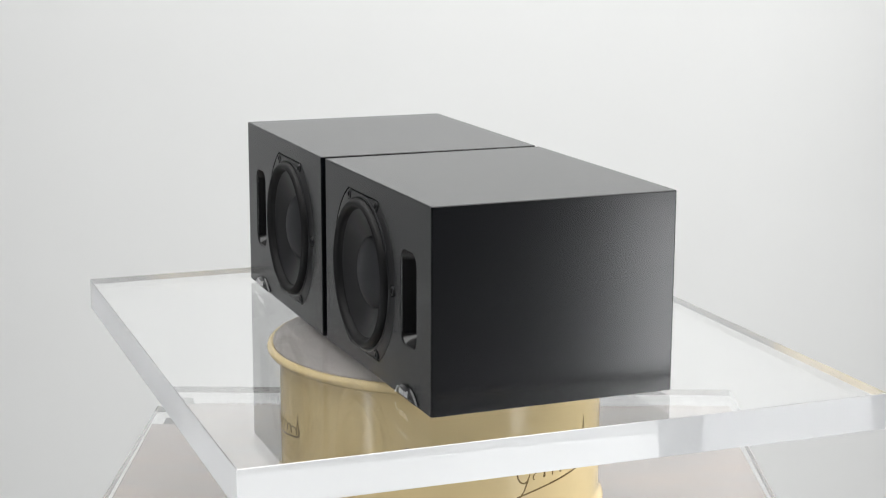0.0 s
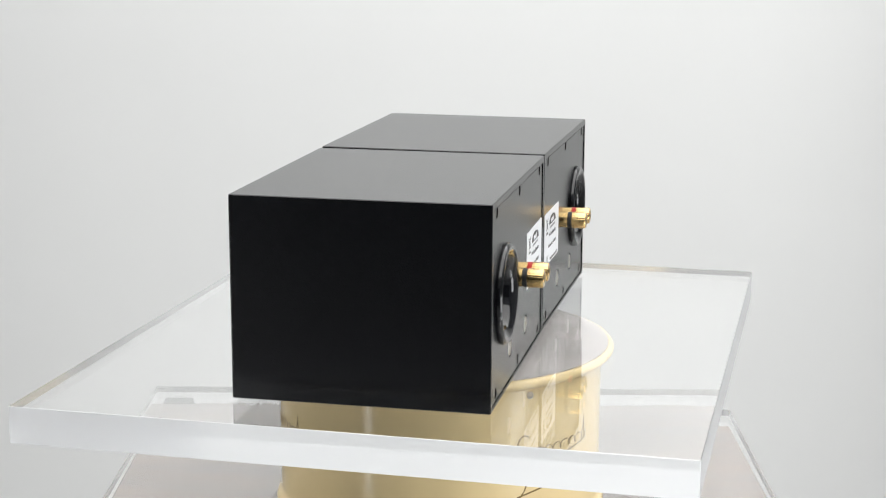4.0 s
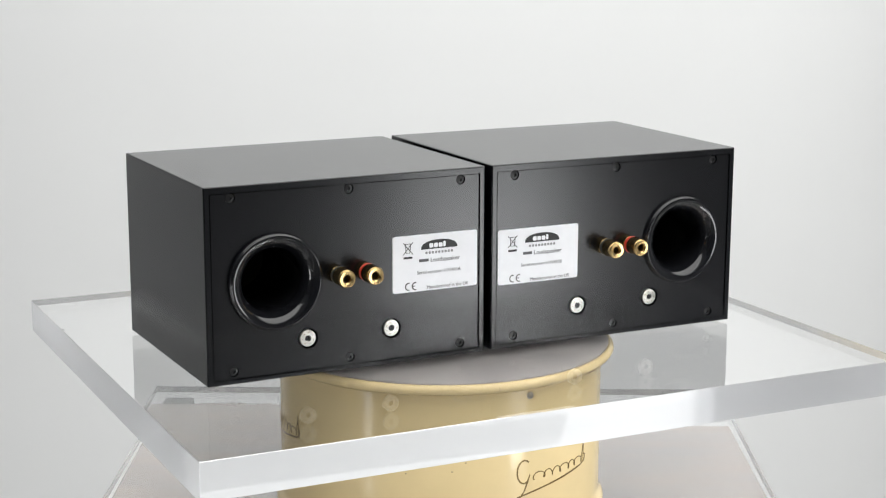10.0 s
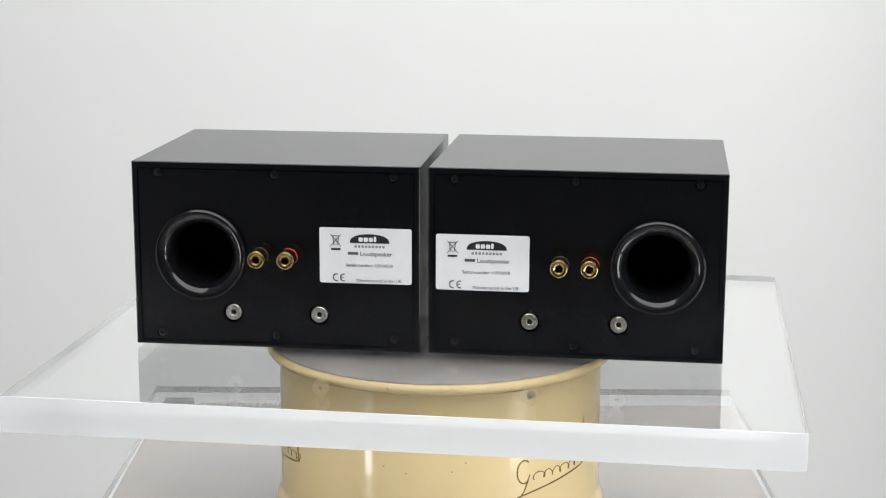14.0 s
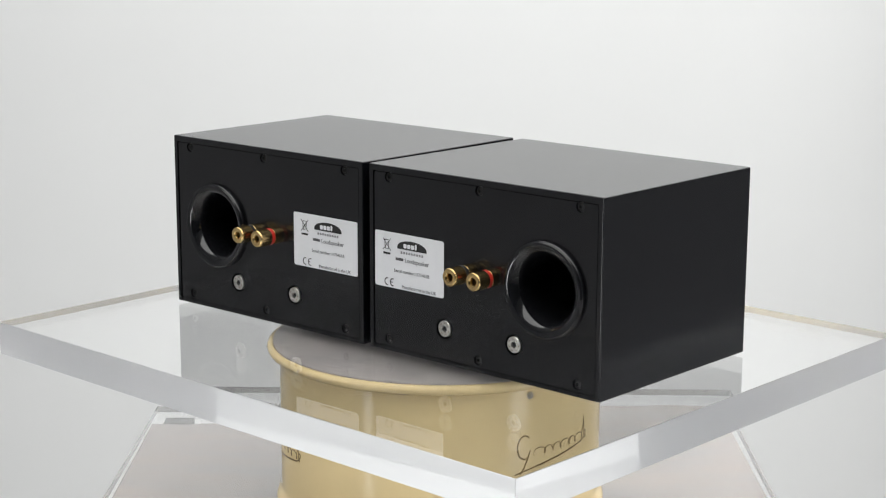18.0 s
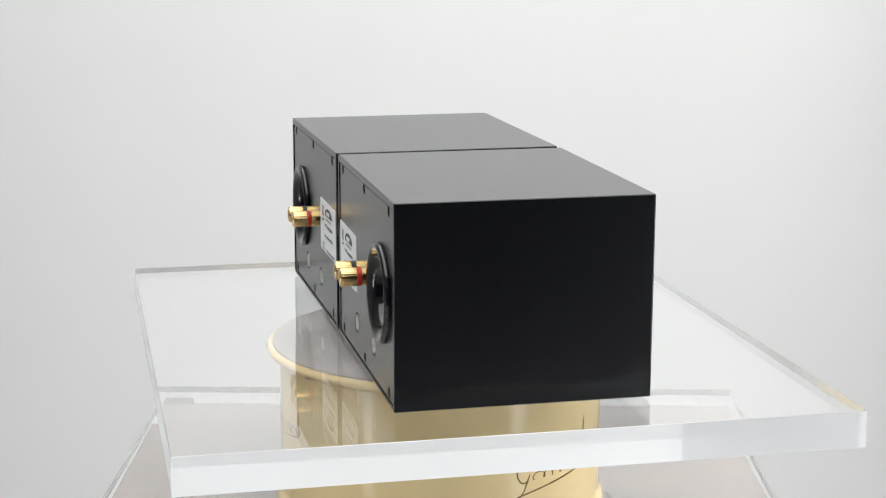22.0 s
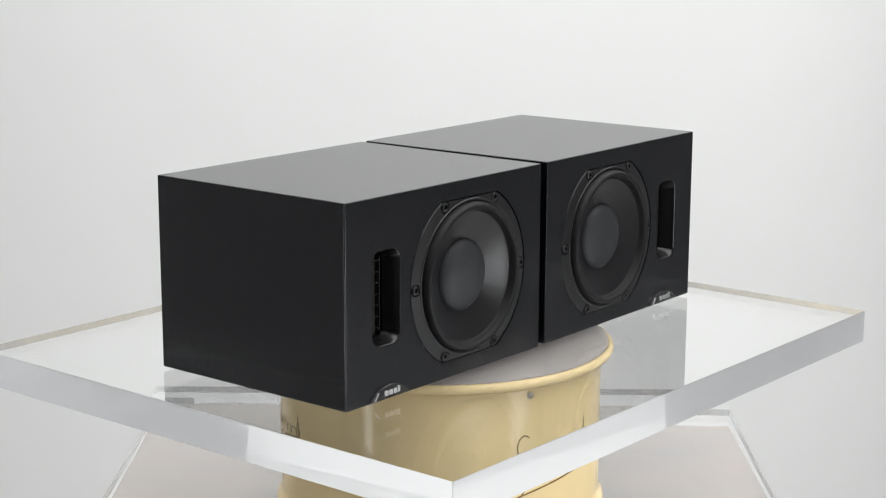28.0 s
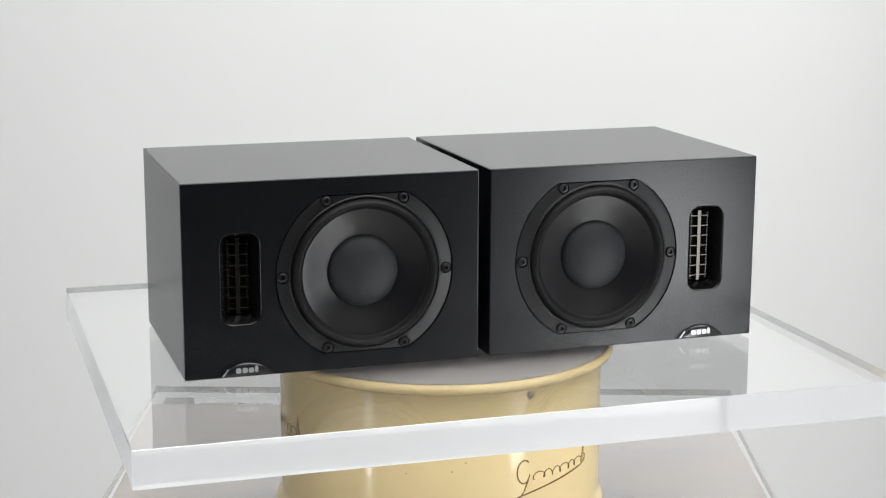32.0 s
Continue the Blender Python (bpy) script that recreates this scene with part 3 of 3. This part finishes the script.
def badge(s, x, z, y):
    n = 24
    out = [(0.0187 * math.cos(math.pi * i / n), 0.0088 * (1 - abs(math.cos(math.pi * i / n)) ** 2.2)) for i in range(n + 1)]
    flip = Matrix.Translation((x, y, z)) @ Matrix(((1, 0, 0, 0), (0, 0, 1, 0), (0, 1, 0, 0), (0, 0, 0, 1)))
    bm = bmesh.new()
    lo = [bm.verts.new((a, c, 0.0001)) for a, c in out]
    mid = [bm.verts.new((a * 0.985, c * 0.97, 0.0010)) for a, c in out]
    hi = [bm.verts.new((a * 0.96, 0.0002 + c * 0.945, 0.0014)) for a, c in out]
    for p, q in ((lo, mid), (mid, hi)):
        for i in range(n + 1):
            j = (i + 1) % (n + 1)
            bm.faces.new((p[i], p[j], q[j], q[i]))
    bmesh.ops.transform(bm, verts=bm.verts, matrix=flip)
    bmesh.ops.recalc_face_normals(bm, faces=bm.faces)
    bd = part("badge", bm, RIM_BLACK, s, "half-oval glossy black badge", smooth=False)
    bm = bmesh.new()
    loops = []
    for k, d in ((0.965, 0.0013), (0.85, 0.0018), (0.65, 0.0022), (0.40, 0.0025), (0.15, 0.0026)):
        loops.append([bm.verts.new((a * k, 0.0040 + (0.0002 + c * 0.95 - 0.0040) * k, d)) for a, c in out])
    for p, q in zip(loops, loops[1:]):
        for i in range(n + 1):
            j = (i + 1) % (n + 1)
            bm.faces.new((p[i], p[j], q[j], q[i]))
    bm.faces.new(loops[-1])
    bmesh.ops.transform(bm, verts=bm.verts, matrix=flip)
    bmesh.ops.recalc_face_normals(bm, faces=bm.faces)
    part("badge_face", bm, BADGE, bd, "glossy black badge face", smooth=True)
    # plain bright blocks and a slanted stroke, in the place of the maker's mark
    marks = [round_rect(x, 0.0038 + up / 2, w, 0.0034 + up, 0.0010, 4) for x, w, up in ((0.0058, 0.0035, 0.0), (0.0016, 0.0035, 0.0), (-0.0026, 0.0035, 0.0), (-0.0060, 0.0021, 0.0009))]
    marks.append([(0.0166, 0.0004), (0.0152, 0.0004), (0.0120, 0.0048), (0.0126, 0.0052)])
    for pts in marks:
        bm = prism(pts, 0.0012, 0.0027 if pts[0][0] < 0.01 else 0.0021)
        bmesh.ops.transform(bm, verts=bm.verts, matrix=flip)
        bmesh.ops.recalc_face_normals(bm, faces=bm.faces)
        part("badge_mark", bm, BADGE_MARK, bd, "small bright block")


def rating_label(s, x0, z0, y):
    """White label with its lower left corner at x0, z0 on the back; as read from behind."""
    w, h = 0.0636, 0.0386
    at = Matrix.Translation((x0, y, z0)) @ TO_BACK
    lb = part("rating_label", prism(round_rect(w / 2, h / 2, w, h, 0.0016, 5), 0.0, 0.0003, at), PAPER, s, "white paper rating label with black print")
    def put(name, bm, mat, x, yy, label=""):
        bmesh.ops.transform(bm, verts=bm.verts, matrix=at @ Matrix.Translation((x, yy, 0.00035)))
        part(name, bm, mat, lb, label)
    n = 24
    dome = [(0.0136 * math.cos(math.pi * i / n), 0.0062 * math.sin(math.pi * i / n) ** 0.75) for i in range(n + 1)]
    put("logo", prism(dome, 0, 0.0002), INK, 0.0347, 0.0283, "black half-oval mark")
    for k in range(4):
        put("logo_mark", prism(round_rect(0, 0, 0.0029 if k < 3 else 0.0018, 0.0030 if k < 3 else 0.0038, 0.0007, 3), 0.00021, 0.00031), PAPER, 0.0286 + k * 0.0035 - (0.0006 if k == 3 else 0), 0.0307 + (0.0004 if k == 3 else 0))
    for k in range(9):
        put("logo_mark", prism(round_rect(0, 0, 0.0016, 0.0017, 0.0005, 3), 0, 0.0001), GREY_INK, 0.0347 + (k - 4) * 0.0024, 0.0258)
    put("print", prism(round_rect(0, 0, 0.0072, 0.0019, 0.0003, 3), 0, 0.0001), TEXT_INK, 0.0232, 0.0209)
    put("print", words("Loudspeaker", 0.0043, 0.0001), TEXT_INK, 0.0280, 0.0194, "small black print")
    put("print", words("Serial number: i171461" + ("A" if x0 > 0 else "B"), 0.0033, 0.0001), TEXT_INK, 0.0180, 0.0116, "small black print")
    put("print", words("Manufactured in the UK", 0.00325, 0.0001), TEXT_INK, 0.0253, 0.0011, "small black print")
    for cx, bar in ((0.0118, False), (0.0168, True)):
        arc = [(0.0024 * math.cos(a), 0.0024 * math.sin(a)) for a in [math.radians(75 + 210 * i / 20) for i in range(21)]]
        put("mark", strip(arc, 0.0007, 0.0001), INK, cx, 0.0039)
        if bar:
            put("mark", box(-0.0023, -0.0002, -0.0003, 0.0003, 0, 0.0001), INK, cx, 0.0039)
    put("bin_mark", strip([(-0.0020, 0.0030), (-0.0014, -0.0032), (0.0014, -0.0032), (0.0020, 0.0030), (-0.0020, 0.0030)], 0.0005, 0.0001), INK, 0.0113, 0.0300)
    put("bin_mark", strip([(-0.0036, 0.0040), (0.0036, -0.0042)], 0.0004, 0.00015), INK, 0.0113, 0.0300)
    put("bin_mark", strip([(0.0036, 0.0040), (-0.0036, -0.0042)], 0.0004, 0.00015), INK, 0.0113, 0.0300)
    put("bin_mark", box(-0.0033, 0.0033, -0.0007, 0.0007, 0, 0.0001), INK, 0.0113, 0.0236)


# ---------------------------------------------------------------- assembly
room()
softbox(0.53, -0.42, 0.735, 0.14, 0.66, GLOW)
softbox(-1.24, -1.06, 0.43, 0.16, 0.80, FILL_GLOW)
stand()
drum, platter = turntable()
sheet = tagged(acrylic_slab("acrylic_sheet", box(-0.2507, 0.2507, -0.2124, 0.2124, -SHEET_T, 0, 0.0003, 1), EDGE), "thick clear acrylic sheet with polished edges on the turntable", "sheet")
part("speck", lathe([(0, 0), (0.0008, 0), (0.0006, 0.0003), (0, 0.0004)], 10), INK, sheet, "tiny dark speck", m=pose(-0.2497, 0.112, 0))
speaker_a = loudspeaker(-1, (0.0307, 0.0476))
speaker_b = loudspeaker(1, (-0.0947, 0.0451))


def motions():
    """The sheet, the loudspeakers and the platter turn about the drum's axis."""
    times = [float(t) for t in range(33)]

    def carried(local):
        return [(t, pose(0, 0, SHEET_TOP, 0, 0, turn_angle(t)) @ local) for t in times]

    walk(sheet, carried(pose(-0.0002, 0.0020, 0, 0, 0, -1.32)))
    walk(speaker_a, carried(pose(-0.10506, 0.00663, 0)))
    walk(speaker_b, carried(pose(0.10173, 0.00569, 0, 0, 0, -0.85)))
    walk(platter, [(t, pose(0, 0, 0, 0, 0, turn_angle(t))) for t in times])


motions()
